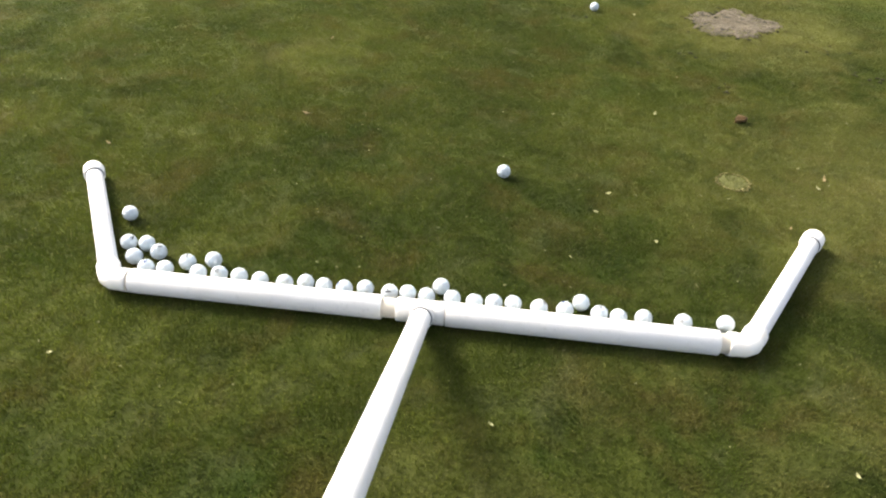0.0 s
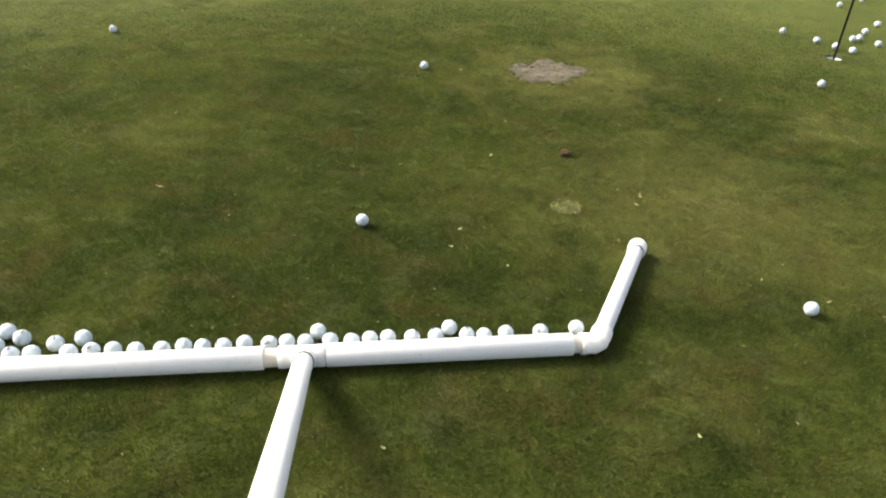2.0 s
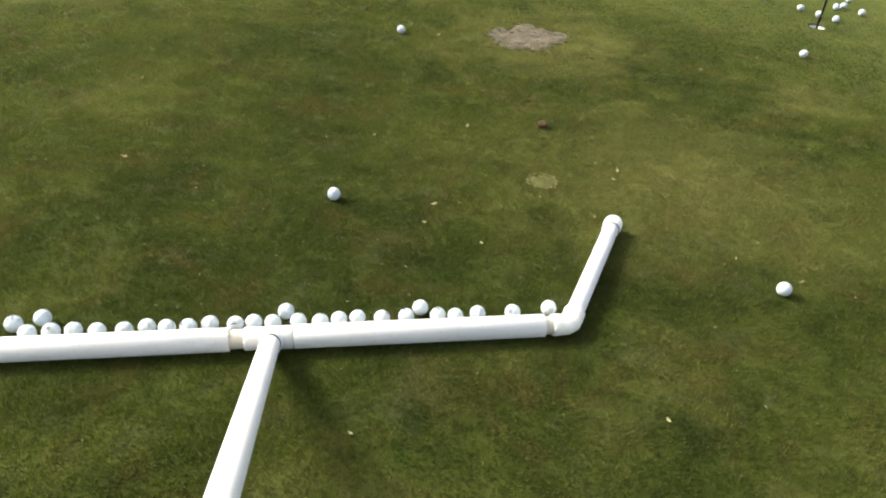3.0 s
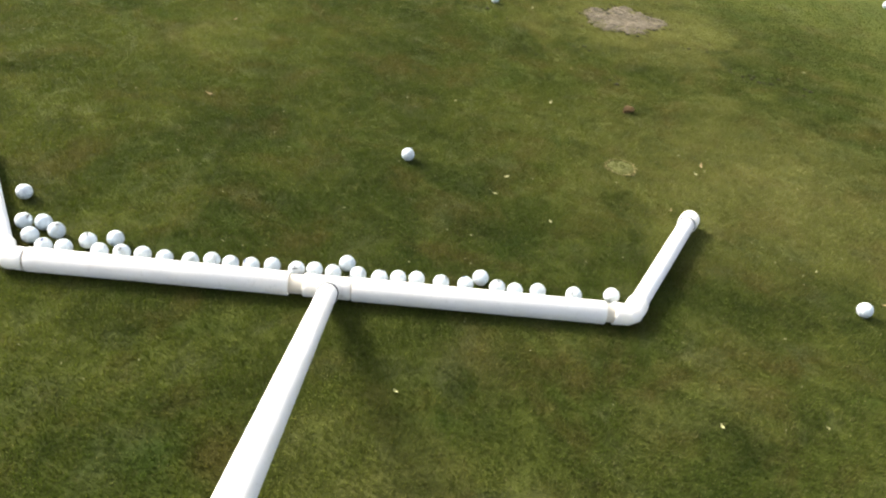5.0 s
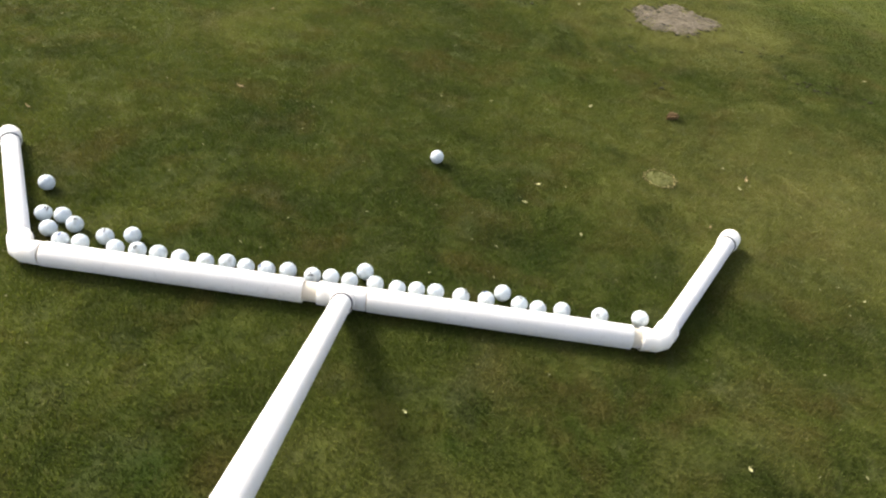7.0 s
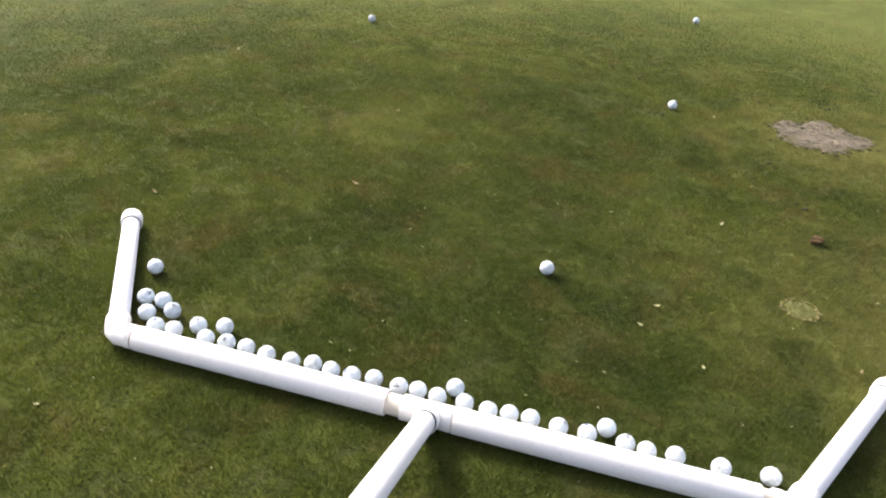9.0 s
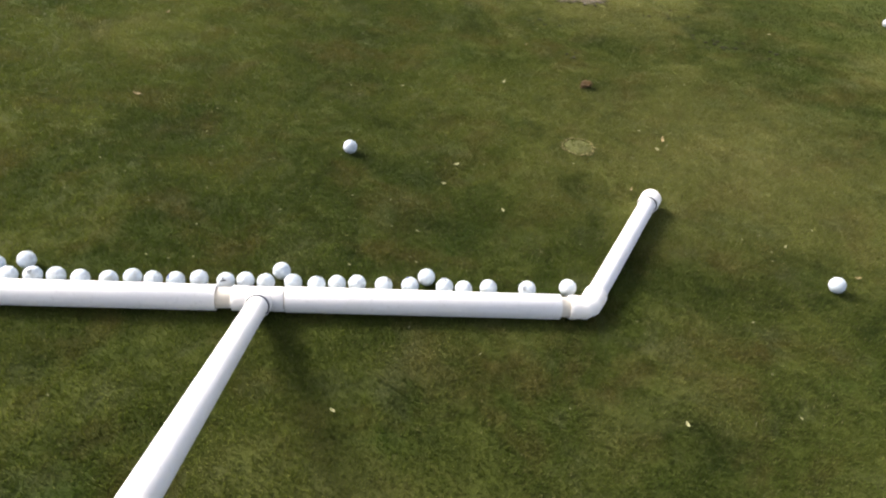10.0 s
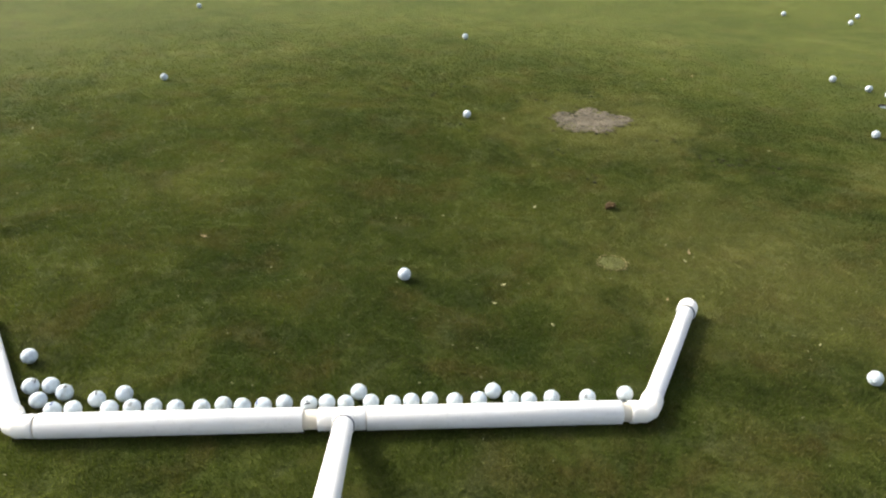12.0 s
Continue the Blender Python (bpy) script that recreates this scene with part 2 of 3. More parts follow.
def sweep(stations, segments=40, closed=True):
    """Rings (centre, direction, radius) joined into one tube."""
    bm = bmesh.new()
    rings, side = [], None
    for c, d, r in stations:
        d = Vector(d).normalized()
        if side is None:
            side = d.orthogonal().normalized()
        side = (side - d * side.dot(d)).normalized()
        other = d.cross(side)
        rings.append([bm.verts.new(Vector(c) + r * (math.cos(a) * side + math.sin(a) * other)) for a in (2 * math.pi * k / segments for k in range(segments))])
    for a, b in zip(rings, rings[1:]):
        for k in range(segments):
            bm.faces.new((a[k], a[(k + 1) % segments], b[(k + 1) % segments], b[k]))
    if closed:
        bm.faces.new(rings[0][::-1])
        bm.faces.new(rings[-1])
    else:
        for k in range(segments):
            bm.faces.new((rings[-1][k], rings[-1][(k + 1) % segments], rings[0][(k + 1) % segments], rings[0][k]))
    return bm


def pipe(a, b, r, wall):
    """A hollow pipe with softened rims, its bore open at both ends."""
    a, b = Vector(a), Vector(b)
    d, e = (b - a).normalized(), 0.0012
    rows = [(0.0, r - e), (e * 0.3, r - e * 0.3), (e, r)]
    st = [(a + d * z, d, q) for z, q in rows] + [(b - d * z, d, q) for z, q in rows[::-1]]
    st += [(b, d, r - wall + e * 0.5), (b - d * e, d, r - wall), (a + d * e, d, r - wall), (a, d, r - wall + e * 0.5)]
    return sweep(st, closed=False)


def rim(a, d, r, wall, inward):
    """The stations of a socket's open end: outer edge, lip and the start of its bore."""
    a, d = Vector(a), Vector(d)
    return [(a + d * inward * 0.0015, d, r), (a, d, r - 0.001), (a, d, r - wall), (a + d * inward * 0.006, d, r - wall)]


# ---- ground ----
PATCH = Vector((PATCH_X, PATCH_Y))
PATCH_WIDE, PATCH_LONG = 1.15, 1.30
HOLE = Vector((3.12, 2.62))
HOLE_R = 0.054
PLUG = (0.913, 0.797)


def patch_edge(a):
    """The ragged radius of the bare patch at the angle a, before it is stretched lengthwise."""
    return 0.165 + 0.012 * np.cos(4 * a + 0.5) + 0.026 * np.sin(2 * a + 0.9) + 0.018 * np.sin(5 * a + 1.1) + 0.010 * np.sin(11 * a) + 0.007 * np.sin(23 * a + 2.0) + 0.005 * np.sin(41 * a)


def build_ground():
    """One sheet to the horizon, finer where the camera passes, with the cup's opening left free."""
    xs = sorted({-900.0, -300.0, -100.0, -40.0, -15.0, -8.0, *(round(-5 + 0.25 * k, 3) for k in range(45)), 8.0, 15.0, 40.0, 100.0, 300.0, 900.0})
    bm = bmesh.new()
    grid = {}
    for x in xs:
        for y in xs:
            grid[x, y] = bm.verts.new((x, y, 0.0))
    for x0, x1 in zip(xs, xs[1:]):
        for y0, y1 in zip(xs, xs[1:]):
            corners = [grid[x0, y0], grid[x1, y0], grid[x1, y1], grid[x0, y1]]
            if not (x0 <= HOLE.x < x1 and y0 <= HOLE.y < y1):
                bm.faces.new(corners)
                continue
            mids = []
            for k in range(32):
                a = 2 * math.pi * k / 32 + math.pi / 4
                mids.append(bm.verts.new((HOLE.x + HOLE_R * math.cos(a), HOLE.y + HOLE_R * math.sin(a), 0.0)))
            order = [corners[2], corners[3], corners[0], corners[1]]
            for q in range(4):
                for k in range(8):
                    bm.faces.new((order[q], mids[(q * 8 + k) % 32], mids[(q * 8 + k + 1) % 32]))
                bm.faces.new((order[q], mids[(q * 8 + 8) % 32], order[(q + 1) % 4]))
    ob = new("ground", mesh("ground", bm, TURF))
    tagged(ob, "closely mown olive green turf of a golf putting green", "ground", kind="structure")


def lattice(rng, x, y, cell):
    """Smooth random values from 0 to 1 over the plane, with bumps of about that size."""
    table = rng.random((257, 257))
    u, v = x / cell + 4000.5, y / cell + 4000.5
    i, j = np.floor(u).astype(int), np.floor(v).astype(int)
    f, g = u - i, v - j
    f, g = f * f * (3 - 2 * f), g * g * (3 - 2 * g)
    i, j = i % 256, j % 256
    return (table[i, j] * (1 - f) + table[i + 1, j] * f) * (1 - g) + (table[i, j + 1] * (1 - f) + table[i + 1, j + 1] * f) * g


def build_grass():
    """Short tufted blades round the pusher; further out they grow sparser and lower."""
    rng = np.random.default_rng(5)
    count, near, reach = 3200000, 2.3, 4.6
    knee, total = near ** 2 / 2, near ** 2 / 2 + near ** 2 * math.log(reach / near)
    u = rng.uniform(0, total, count)
    d = np.where(u < knee, np.sqrt(2 * np.minimum(u, knee)), near * np.exp(np.maximum(u - knee, 0) / near ** 2))
    a = rng.uniform(0, 2 * math.pi, count)
    x, y, s = 0.3 + d * np.sin(a), 0.55 + d * np.cos(a), np.clip(d / near, 1.0, 1.4)
    tuft = 0.6 * lattice(rng, x, y, 0.026) + 0.4 * lattice(rng, x, y, 0.085)
    tuft = 0.5 + (tuft - 0.5) / s
    keep = rng.random(count) < np.clip((tuft - 0.12) * 3.2, 0.55, 1.0) * np.clip((reach - d) / 3.4, 0.0, 1.0)
    x, y, s, tuft = x[keep], y[keep], s[keep], tuft[keep]
    px, py = (x - PATCH.x) / PATCH_WIDE, (y - PATCH.y) / PATCH_LONG
    keep = (np.hypot(px, py) > patch_edge(np.arctan2(py, px)) * rng.uniform(0.12, 1.05, len(x)) ** 0.5) & (np.hypot(x - HOLE.x, y - HOLE.y) > HOLE_R + 0.004)
    x, y, s, tuft = x[keep], y[keep], s[keep], tuft[keep]
    n = len(x)
    turn, lean, way = rng.uniform(0, math.pi, n), rng.uniform(0.05, 0.65, n), rng.uniform(0, 2 * math.pi, n)
    h, w = s ** -0.8 * (0.75 + 0.5 * tuft) * rng.uniform(0.0045, 0.009, n), s * rng.uniform(0.0009, 0.0016, n)
    co = np.zeros((n, 3, 3), np.float32)
    co[:, 0, 0], co[:, 0, 1] = x - w * np.cos(turn), y - w * np.sin(turn)
    co[:, 1, 0], co[:, 1, 1] = x + w * np.cos(turn), y + w * np.sin(turn)
    co[:, 2, 0], co[:, 2, 1], co[:, 2, 2] = x + h * np.sin(lean) * np.cos(way), y + h * np.sin(lean) * np.sin(way), h * np.cos(lean) + 0.001
    me = bpy.data.meshes.new("grass")
    me.vertices.add(3 * n)
    me.vertices.foreach_set("co", co.ravel())
    me.loops.add(3 * n)
    me.loops.foreach_set("vertex_index", np.arange(3 * n, dtype=np.int32))
    me.polygons.add(n)
    me.polygons.foreach_set("loop_start", np.arange(0, 3 * n, 3, dtype=np.int32))
    me.update(calc_edges=True)
    me.materials.append(BLADE)
    tagged(new("grass", me), "short mown grass blades, olive green with straw-coloured tips", "grass", kind="stuff")


def build_patch():
    """The bare patch: dry lumpy soil with a ragged rim, a little proud of the turf's roots."""
    bm = bmesh.new()
    rings = [[bm.verts.new((PATCH.x, PATCH.y, 0.006))]]
    for j in range(1, 15):
        ring = []
        for k in range(120):
            a = 2 * math.pi * k / 120
            r = patch_edge(a) * j / 14
            x, y = PATCH.x + PATCH_WIDE * r * math.cos(a), PATCH.y + PATCH_LONG * r * math.sin(a)
            z = 0.0045 + 0.006 * noise.noise((x * 22, y * 22, 0.3)) + 0.003 * noise.noise((x * 70, y * 70, 0.3))
            ring.append(bm.verts.new((x, y, -0.002 if j == 14 else max(z, 0.0008))))
        rings.append(ring)
    for k in range(120):
        bm.faces.new((rings[0][0], rings[1][k], rings[1][(k + 1) % 120]))
    for a, b in zip(rings[1:], rings[2:]):
        for k in range(120):
            bm.faces.new((a[k], a[(k + 1) % 120], b[(k + 1) % 120], b[k]))
    tagged(new("bare_patch", mesh("bare_patch", bm, SOIL)), "bare patch of dry brown soil in the turf", "soil", kind="structure")


def build_crumbs():
    """Dark earth turned up round the bare patch: uneven lumps in loose clusters."""
    rng = random.Random(8)
    bm = bmesh.new()
    spots = []
    for _ in range(150):
        a = rng.uniform(0, 2 * math.pi)
        r = float(patch_edge(a)) * rng.choice((rng.uniform(0.90, 1.06), rng.uniform(0.90, 1.06), rng.uniform(0.4, 1.3)))
        spots.append((PATCH.x + PATCH_WIDE * r * math.cos(a), PATCH.y + PATCH_LONG * r * math.sin(a)))
    for _ in range(16):
        a, r = rng.uniform(0, 2 * math.pi), rng.uniform(0.34, 0.95)
        x, y, wide = PATCH.x + 1.2 * r * math.cos(a), PATCH.y + r * math.sin(a), rng.uniform(0.015, 0.05)
        spots += [(x + rng.gauss(0, wide * 1.4), y + rng.gauss(0, wide)) for _ in range(rng.randint(3, 11))]
    for x, y in spots:
        size = rng.uniform(0.003, 0.009)
        made = bmesh.ops.create_icosphere(bm, subdivisions=1, radius=size)["verts"]
        for v in made:
            v.co *= rng.uniform(0.7, 1.25)
            v.co = Vector((v.co.x * 1.5 + x, v.co.y * 1.2 + y, max(v.co.z * 0.45 + size * 0.25, -0.001)))
    tagged(new("earth_crumbs", mesh("earth_crumbs", bm, CRUMB)), "dark earth crumbs round a bare patch", "earth", kind="stuff")


def build_plug():
    """An old hole filled with a round plug of paler turf, its rim a little sunk."""
    rng = random.Random(14)
    x, y = PLUG
    plug = new("turf_plug")
    plug.location = (x, y, 0)
    tagged(plug, "round plug of paler turf with a worn rim", "turf plug")
    z = Vector((0, 0, 1))
    part("turf_disc", sweep([(z * -0.01, z, 0.047), (z * 0.0010, z, 0.048), (z * 0.0026, z, 0.044), (z * 0.0034, z, 0.030), (z * 0.0036, z, 0.004)]), PLUG_TURF, plug)
    bm = bmesh.new()
    for k in range(64):
        a, r, size = 2 * math.pi * (k + rng.random()) / 64, 0.052 + rng.gauss(0, 0.0025), rng.uniform(0.002, 0.0045)
        for v in bmesh.ops.create_icosphere(bm, subdivisions=1, radius=size)["verts"]:
            v.co = Vector((v.co.x * 1.4 + r * math.cos(a), v.co.y * 1.2 + r * math.sin(a), max(v.co.z * 0.6 + 0.0035, -0.001)))
    part("rim", bm, PLUG_RIM, plug, "ring of dry straw-coloured thatch")


build_ground()
build_patch()
build_crumbs()
build_plug()

# ---- the ball pusher: pipes and fittings in one rigid piece ----
BAR_Z = 0.0302
pusher = new("ball_pusher")
tagged(pusher, "white plastic pipe golf ball pusher lying on the green", "ball pusher")
X = Vector((1, 0, 0))
HANDLE_WAY = Vector((-0.007, -math.cos(radians(26.7)), math.sin(radians(26.7))))


def on_bar(x):
    return Vector((x, 0, BAR_Z))


part("sleeve", pipe(on_bar(-0.7225), on_bar(-0.0945), 0.0302, 0.0039), SLEEVE, pusher, "loose white pipe sleeve")
part("sleeve", pipe(on_bar(0.0615), on_bar(0.7062), 0.0302, 0.0039), SLEEVE, pusher, "loose white pipe sleeve")
part("inner_pipe", pipe(on_bar(-0.74), on_bar(0.74), 0.0242, 0.0037), INNER, pusher, "scuffed yellowish inner pipe")

# the tee: a run along the bar with raised ends, and a short branch for the handle
TEE = 0.0585
tee_run = [(on_bar(-TEE + 0.006), X, 0.0246), *[s for s in rim(on_bar(-TEE), X, 0.0292, 0.0042, 1)[::-1][1:]],
           (on_bar(-0.038), X, 0.0292), (on_bar(-0.034), X, 0.0285), (on_bar(0.034), X, 0.0285), (on_bar(0.038), X, 0.0292),
           *rim(on_bar(TEE), X, 0.0292, 0.0042, -1)[:3], (on_bar(TEE - 0.006), X, 0.0246)]
tee = part("tee_fitting", sweep(tee_run, closed=False), FITTING, pusher, "white plastic pipe tee")
start = on_bar(0.007)
branch = [(start, HANDLE_WAY, 0.0275), (start + HANDLE_WAY * 0.036, HANDLE_WAY, 0.0275), (start + HANDLE_WAY * 0.039, HANDLE_WAY, 0.0288),
          *rim(start + HANDLE_WAY * 0.060, HANDLE_WAY, 0.0290, 0.0024, -1)]
part("branch_socket", sweep(branch), FITTING, tee)
# a thin dark ring fills the gap between socket and handle
part("joint_grime", sweep([(start + HANDLE_WAY * 0.0592, HANDLE_WAY, 0.0241), (start + HANDLE_WAY * 0.0604, HANDLE_WAY, 0.0241), (start + HANDLE_WAY * 0.0604, HANDLE_WAY, 0.0268),
                          (start + HANDLE_WAY * 0.0592, HANDLE_WAY, 0.0268)], closed=False), JOINT_DARK, tee, "thin dark ring in the joint")
part("handle", pipe(start + HANDLE_WAY * 0.035, start + HANDLE_WAY * 2.05, 0.0242, 0.0037), PIPE, pusher, "long white pipe handle")


def elbow(side):
    """A bend from the bar's end into the arm, with a thicker socket at either end."""
    corner = on_bar(0.777 * side)
    d0 = X * side
    d1 = Vector((0.266 * side, 0.44, 0)).normalized()
    r, s = 0.0285, 0.0006
    st = [(corner - d0 * 0.042, d0, 0.0247), (corner - d0 * 0.0485, d0, 0.0250), (corner - d0 * 0.0485, d0, r), (corner - d0 * 0.047, d0, r + s),
          (corner - d0 * 0.031, d0, r + s), (corner - d0 * 0.028, d0, r - s)]
    mid = (d0 + d1).normalized()
    first, second, cut = corner - d0 * 0.0105, corner + d1 * 0.0105, 0.0016
    for p, before, after in ((first, d0, mid), (second, mid, d1)):
        seam = (before + after).normalized()
        st += [(p - before * cut, before * 0.7 + seam * 0.3, r - s), (p, seam, r), (p + after * cut, after * 0.7 + seam * 0.3, r - s)]
    st += [(corner + d1 * 0.028, d1, r - s), (corner + d1 * 0.031, d1, r + s), (corner + d1 * 0.053, d1, r + s), (corner + d1 * 0.0545, d1, r),
           (corner + d1 * 0.0545, d1, 0.0250), (corner + d1 * 0.048, d1, 0.0247)]
    part("elbow", sweep(st), FITTING, pusher, "white plastic elbow fitting")
    arm = part("arm", pipe(corner + d1 * 0.030, corner + d1 * 0.545, 0.0242, 0.0037), PIPE, pusher, "white pipe side arm")
    c0 = corner + d1 * 0.516
    cap = [(c0 + d1 * 0.008, d1, 0.0245), (c0, d1, 0.0262), (c0, d1, 0.0285), (c0 + d1 * 0.0015, d1, 0.0297), (c0 + d1 * 0.034, d1, 0.0297)]
    for k in range(1, 7):
        a = k / 6 * math.pi / 2
        cap.append((c0 + d1 * (0.034 + 0.020 * math.sin(a)), d1, max(0.0297 * math.cos(a) ** 0.6, 0.003)))
    part("end_cap", sweep(cap), FITTING, arm, "white domed pipe cap")
    # a thin dark ring where the cap meets the arm
    ring = [(c0 + d1 * 0.0004, d1, 0.0241), (c0 - d1 * 0.0006, d1, 0.0241), (c0 - d1 * 0.0006, d1, 0.0263), (c0 + d1 * 0.0004, d1, 0.0263)]
    part("joint_grime", sweep(ring, closed=False), JOINT_DARK, arm, "thin dark ring in the joint")


elbow(-1)
elbow(1)

# ---- golf balls ----
BALL_R = 0.02135


def ball_mesh():
    """A sphere with dimples."""
    bm = bmesh.new()
    bmesh.ops.create_icosphere(bm, subdivisions=4, radius=1.0)
    golden = math.pi * (3 - math.sqrt(5))
    pits = np.array([(math.sqrt(1 - z * z) * math.cos(golden * k), math.sqrt(1 - z * z) * math.sin(golden * k), z) for k, z in ((k, 1 - (2 * k + 1) / 330) for k in range(330))])
    at = np.array([v.co[:] for v in bm.verts])
    at /= np.linalg.norm(at, axis=1, keepdims=True)
    near = np.arccos(np.clip((at @ pits.T).max(axis=1), -1, 1))
    depth = 0.045 * np.clip(1 - (near / 0.085) ** 2, 0, 1)
    for v, p, q in zip(bm.verts, at, depth):
        v.co = Vector(p * BALL_R * (1 - q))
    return mesh("golf_ball", bm, BALL)


def print_mesh(turn, marks):
    """Several printed bars (width, height, sideways, upwards) on the ball's side, in one print."""
    bm = bmesh.new()
    for width, height, across, up in marks:
        grid = [[bm.verts.new((Vector((1, across + width * (i / 6 - 0.5), up + height * (j / 4 - 0.5))).normalized() * (BALL_R + 0.00015))) for j in range(5)] for i in range(7)]
        for i in range(6):
            for j in range(4):
                bm.faces.new((grid[i][j], grid[i + 1][j], grid[i + 1][j + 1], grid[i][j + 1]))
    bmesh.ops.rotate(bm, verts=bm.verts[:], matrix=Matrix.Rotation(radians(turn), 3, "X"))
    return bm


ball_data = ball_mesh()


def ball_kind(label, prints):
    ob = tagged(new("golf_ball", ball_data), label, "golf ball")
    for bm, ink, said in prints:
        part("print", bm, ink, ob, said)
    return ob


plain_ball = ball_kind("white dimpled golf ball resting on the grass", [])
grubby_ball = ball_kind("slightly grubby white golf ball resting on the grass", [])
dark_ball = ball_kind("white dimpled golf ball with a small dark print", [(print_mesh(0, [(0.75, 0.15, 0, 0.1), (0.18, 0.22, 0, -0.2)]), INK_DARK, "small dark printed bars")])
blue_ball = ball_kind("white dimpled golf ball with a blue print", [(print_mesh(0, [(0.6, 0.28, 0, 0)]), INK_BLUE, "small blue printed bar")])
striped_ball = ball_kind("white dimpled golf ball with three dark printed lines", [(print_mesh(90, [(0.55, 0.07, 0, -0.17), (0.55, 0.07, 0, 0), (0.55, 0.07, 0, 0.17)]), INK_DARK, "three thin dark printed lines")])

GATHERED = [
    (-0.862, 0.285), (-0.806, 0.158), (-0.757, 0.160), (-0.766, 0.103), (-0.712, 0.131), (-0.716, 0.064), (-0.668, 0.067), (-0.622, 0.102), (-0.580, 0.065),
    (-0.560, 0.121), (-0.526, 0.068), (-0.474, 0.068), (-0.418, 0.062), (-0.354, 0.061), (-0.302, 0.070), (-0.254, 0.064), (-0.202, 0.064), (-0.150, 0.072),
    (-0.087, 0.066), (-0.042, 0.070), (0.006, 0.066), (0.070, 0.068), (0.038, 0.109), (0.126, 0.063), (0.174, 0.068), (0.222, 0.071), (0.286, 0.067),
    (0.350, 0.069), (0.391, 0.102), (0.434, 0.068), (0.480, 0.062), (0.542, 0.069), (0.638, 0.068), (0.742, 0.079),
]
LOOSE = [(0.172, 0.700), (0.550, 2.350), (1.470, 0.120), (-1.198, 2.977), (3.058, 3.129), (4.271, 4.962), (4.510, 5.251), (-1.460, 5.110), (3.820, 5.310),
         (2.700, 2.080), (0.720, 4.160)]
ROUND_CUP = [(0.06, 0.30), (0.11, 0.17), (0.17, 0.08), (0.34, 0.34), (0.41, 0.37), (0.55, 0.52), (0.45, 0.23), (0.78, 0.72), (0.85, 1.29), (1.16, 1.47)]
LOOSE += [(HOLE.x + x, HOLE.y + y) for x, y in ROUND_CUP]


def place_balls():
    rng = random.Random(11)
    kinds = [plain_ball, dark_ball, grubby_ball, plain_ball, striped_ball, blue_ball, plain_ball, dark_ball, plain_ball, grubby_ball, striped_ball]
    used = set()
    for i, (x, y) in enumerate(GATHERED + LOOSE):
        proto = kinds[i % len(kinds)]
        m = pose(x, y, BALL_R + 0.0005, 0, 0, rng.uniform(0, 360)) @ pose(0, 0, 0, rng.uniform(-40, 40), -90 + rng.uniform(-55, 55), rng.uniform(-30, 30))
        ob = copy_thing(proto, m) if proto in used else proto
        ob.matrix_basis = m
        used.add(proto)
        tagged(ob, group="balls gathered at the bar" if i < len(GATHERED) else "loose balls on the green")


place_balls()


# ---- the cup with its stick ----
def build_cup():
    cup = new("golf_hole")
    cup.location = (HOLE.x, HOLE.y, 0)
    tagged(cup, "golf hole with a pale cup and a black stick", "golf hole")
    z = Vector((0, 0, 1))
    liner = sweep([(z * -0.012, z, HOLE_R - 0.001), (z * -0.012, z, HOLE_R - 0.004), (z * -0.10, z, HOLE_R - 0.004), (z * -0.10, z, HOLE_R - 0.001)], closed=False)
    part("cup_liner", liner, CUP, cup, "pale green plastic cup liner")
    part("cup_floor", sweep([(z * -0.105, z, HOLE_R - 0.001), (z * -0.098, z, HOLE_R - 0.0045)]), CUP_DARK, cup)
    part("soil_wall", sweep([(z * -0.0005, z, HOLE_R + 0.001), (z * -0.0005, z, HOLE_R), (z * -0.0125, z, HOLE_R), (z * -0.0125, z, HOLE_R + 0.001)], closed=False), SOIL, cup)
    part("stick", sweep([(z * -0.098, z, 0.0065), (z * 1.2, z, 0.0065), (z * 2.1, z, 0.0050), (z * 2.102, z, 0.004)], 16), STICK, cup, "thin black stick")


build_cup()


# ---- leaves and litter ----
def leaf_mesh(name, length, width, curl, material):
    """A small curled leaf with a thickness and a raised midrib."""
    bm = bmesh.new()
    rows = []
    for i in range(9):
        u = i / 8
        w = width * math.sin(math.pi * min(max(u, 0.03), 0.97)) ** 0.7 * (1 - 0.25 * u)
        row = []
        for j in range(5):
            v = j / 2 - 1
            z = 0.004 + curl * length * (u - 0.5) ** 2 + 0.25 * width * v * v + 0.0006 * (1 - abs(v))
            row.append(bm.verts.new(((u - 0.5) * length, v * w * 0.5 + 0.06 * length * math.sin(3 * u), z)))
        rows.append(row)
    for a, b in zip(rows, rows[1:]):
        for j in range(4):
            bm.faces.new((a[j], a[j + 1], b[j + 1], b[j]))
    bmesh.ops.recalc_face_normals(bm, faces=bm.faces)
    bmesh.ops.solidify(bm, geom=bm.faces[:], thickness=0.0006)
    return mesh(name, bm, material)


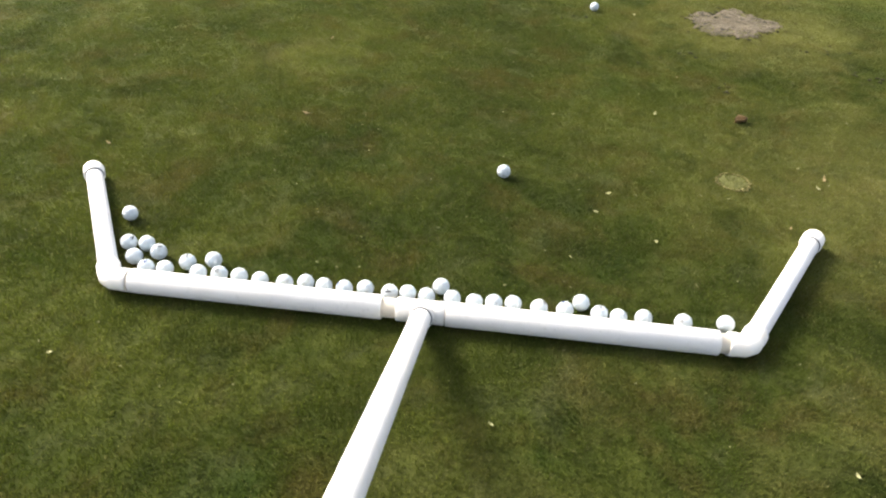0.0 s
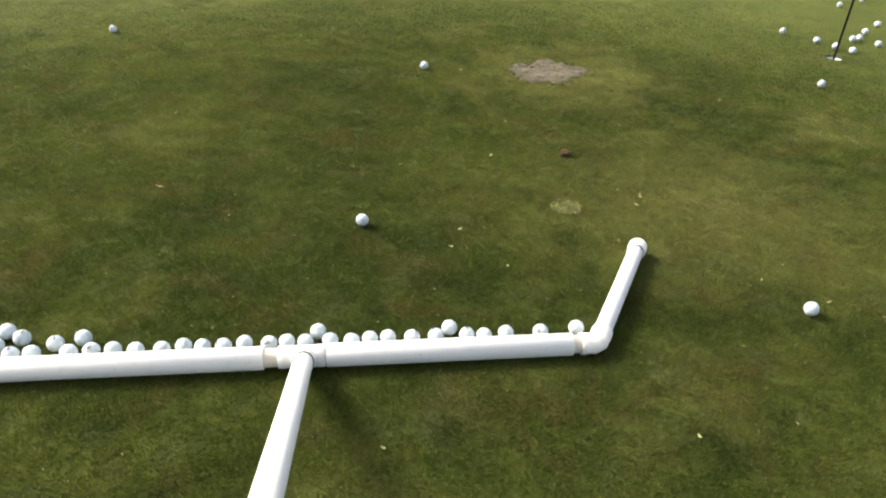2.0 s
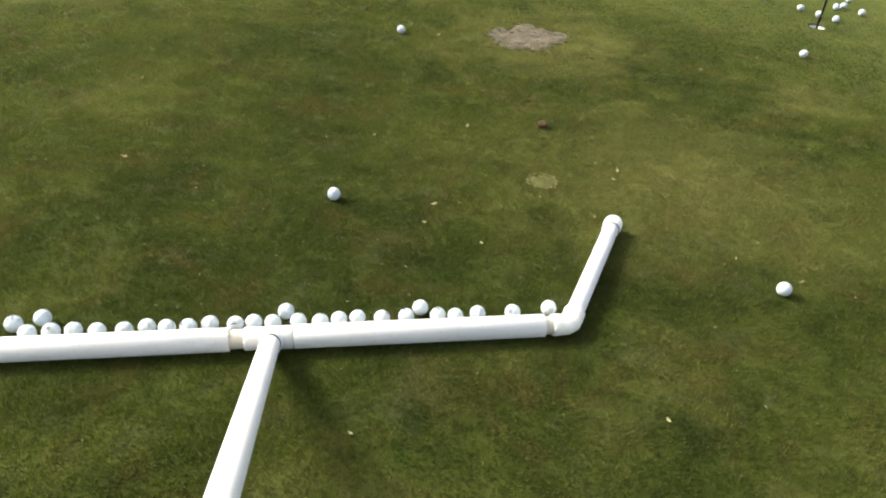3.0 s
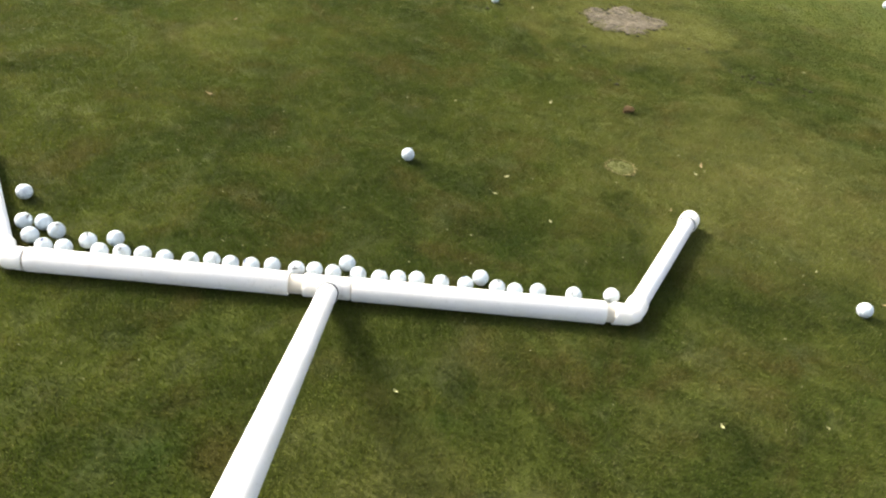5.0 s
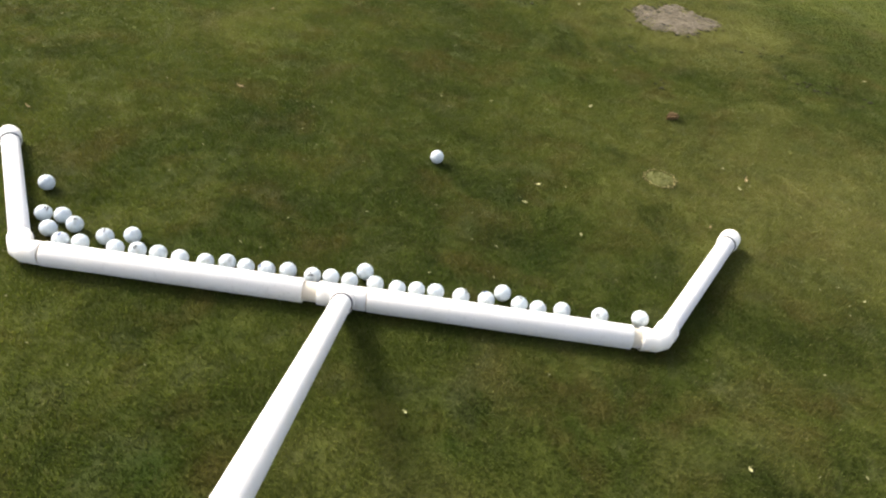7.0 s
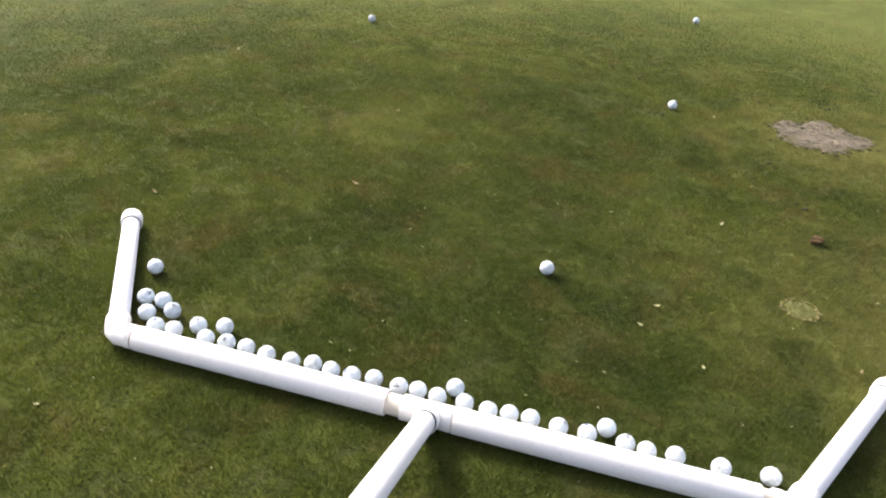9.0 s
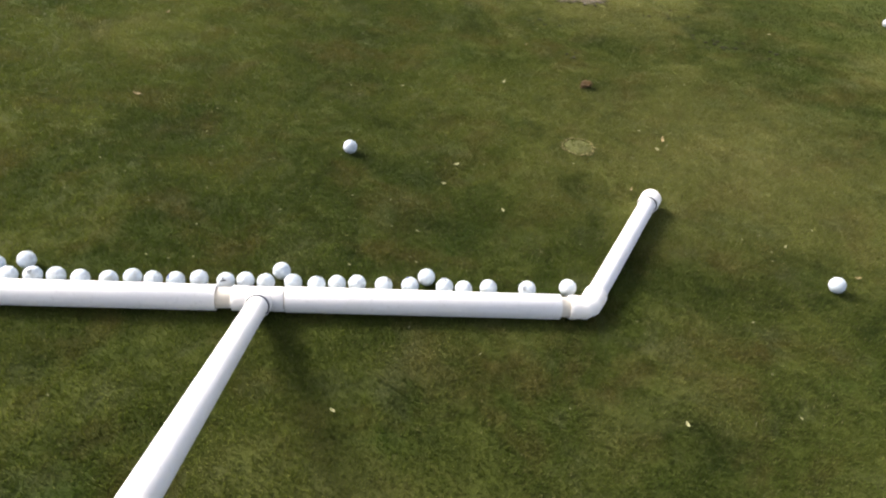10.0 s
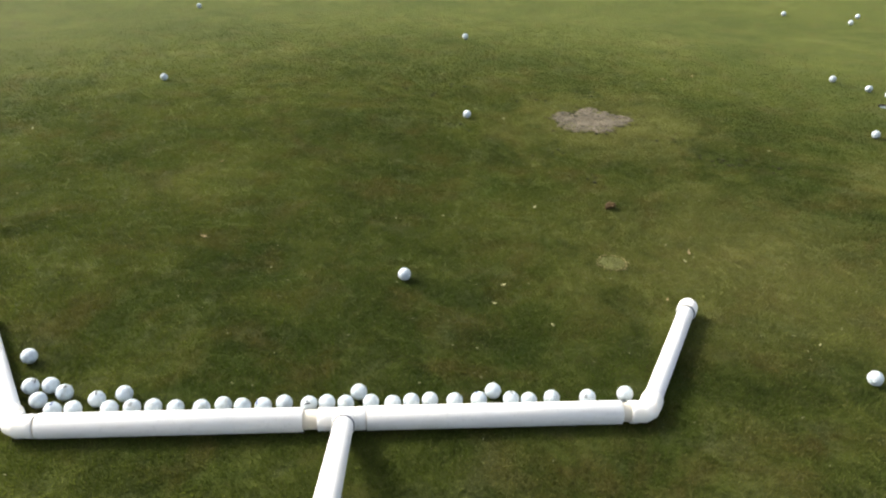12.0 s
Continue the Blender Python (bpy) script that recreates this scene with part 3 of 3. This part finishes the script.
def scatter_leaves():
    rng = random.Random(4)
    pale = new("leaf", leaf_mesh("leaf", 0.022, 0.012, 0.5, LEAF_PALE))
    tagged(pale, "small pale yellow-green leaf on the turf", "leaf", "fallen leaves")
    tan = new("leaf", leaf_mesh("leaf", 0.030, 0.011, 0.9, LEAF_TAN))
    tagged(tan, "small dry tan leaf on the turf", "leaf", "fallen leaves")
    spots = [(1.03, 0.55), (0.93, -0.32), (1.15, 0.92), (1.22, 0.86), (1.18, 0.80), (-0.28, 0.78), (-0.55, 1.0), (0.15, 1.15), (0.62, 0.42), (0.85, 1.6)]
    while len(spots) < 34:
        x, y = rng.uniform(-1.8, 2.4), rng.uniform(-0.7, 3.8)
        if abs(y) > 0.13 and math.hypot(x - PATCH.x, y - PATCH.y) > 0.35:
            spots.append((x, y))
    for i, (x, y) in enumerate(spots):
        proto = tan if i % 3 == 0 else pale
        s = rng.uniform(0.45, 1.0)
        m = pose(x, y, 0.001, rng.uniform(-12, 12), rng.uniform(-12, 12), rng.uniform(0, 360))
        ob = proto if i in (0, 1) else copy_thing(proto, m)
        ob.matrix_basis = m @ Matrix.Scale(s, 4)


scatter_leaves()


def crumpled_leaf():
    """A dead leaf folded on itself beside the turf's darker tuft."""
    bm = bmesh.new()
    rows = []
    for i in range(13):
        u = i / 12
        row = []
        for j in range(9):
            v = j / 8
            w = 0.045 * math.sin(math.pi * min(max(u, 0.05), 0.95)) ** 0.5
            z = 0.010 + 0.010 * math.sin(7 * v + 2 * u) + 0.006 * noise.noise((u * 6, v * 6, 1.7)) + 0.014 * (v - 0.5) ** 2 * 4
            row.append(bm.verts.new(((u - 0.5) * 0.065, (v - 0.5) * w, max(z, 0.003))))
        rows.append(row)
    for a, b in zip(rows, rows[1:]):
        for j in range(8):
            bm.faces.new((a[j], a[j + 1], b[j + 1], b[j]))
    bmesh.ops.recalc_face_normals(bm, faces=bm.faces)
    bmesh.ops.solidify(bm, geom=bm.faces[:], thickness=0.0007)
    ob = new("crumpled_leaf", mesh("crumpled_leaf", bm, LEAF_BROWN))
    ob.matrix_basis = pose(1.03, 1.24, -0.002, 0, 0, 25) @ Matrix.Scale(0.75, 4)
    tagged(ob, "crumpled dead brown leaf lying on the turf", "leaf")


def scatter_clippings():
    """Pale dry clippings caught in the turf."""
    rng = random.Random(21)
    bm = bmesh.new()
    for _ in range(760):
        x, y = rng.uniform(-2.4, 3.4), rng.triangular(-0.8, 4.6, 1.3)
        if abs(y) < 0.05 and abs(x) < 0.8:
            continue
        l, w, t, h = rng.uniform(0.0025, 0.007), rng.uniform(0.001, 0.0024), rng.uniform(0, math.pi), rng.uniform(0.004, 0.0075)
        u, v = Vector((math.cos(t), math.sin(t), rng.uniform(-0.2, 0.2))), Vector((-math.sin(t), math.cos(t), 0))
        c = Vector((x, y, h))
        top = [bm.verts.new(c + u * a * l + v * b * w + Vector((0, 0, 0.0012 * (1 - abs(a))))) for a, b in ((-1, 0), (-0.2, -1), (1, 0.1), (0.1, 1))]
        low = [bm.verts.new(p.co - Vector((0, 0, 0.0008))) for p in top]
        bm.faces.new(top)
        bm.faces.new(low[::-1])
        for k in range(4):
            bm.faces.new((low[k], low[(k + 1) % 4], top[(k + 1) % 4], top[k]))
    tagged(new("clippings", mesh("clippings", bm, CLIPPING, False)), "pale dry grass clippings scattered on the turf", "clippings", kind="stuff")


crumpled_leaf()
scatter_clippings()
build_grass()
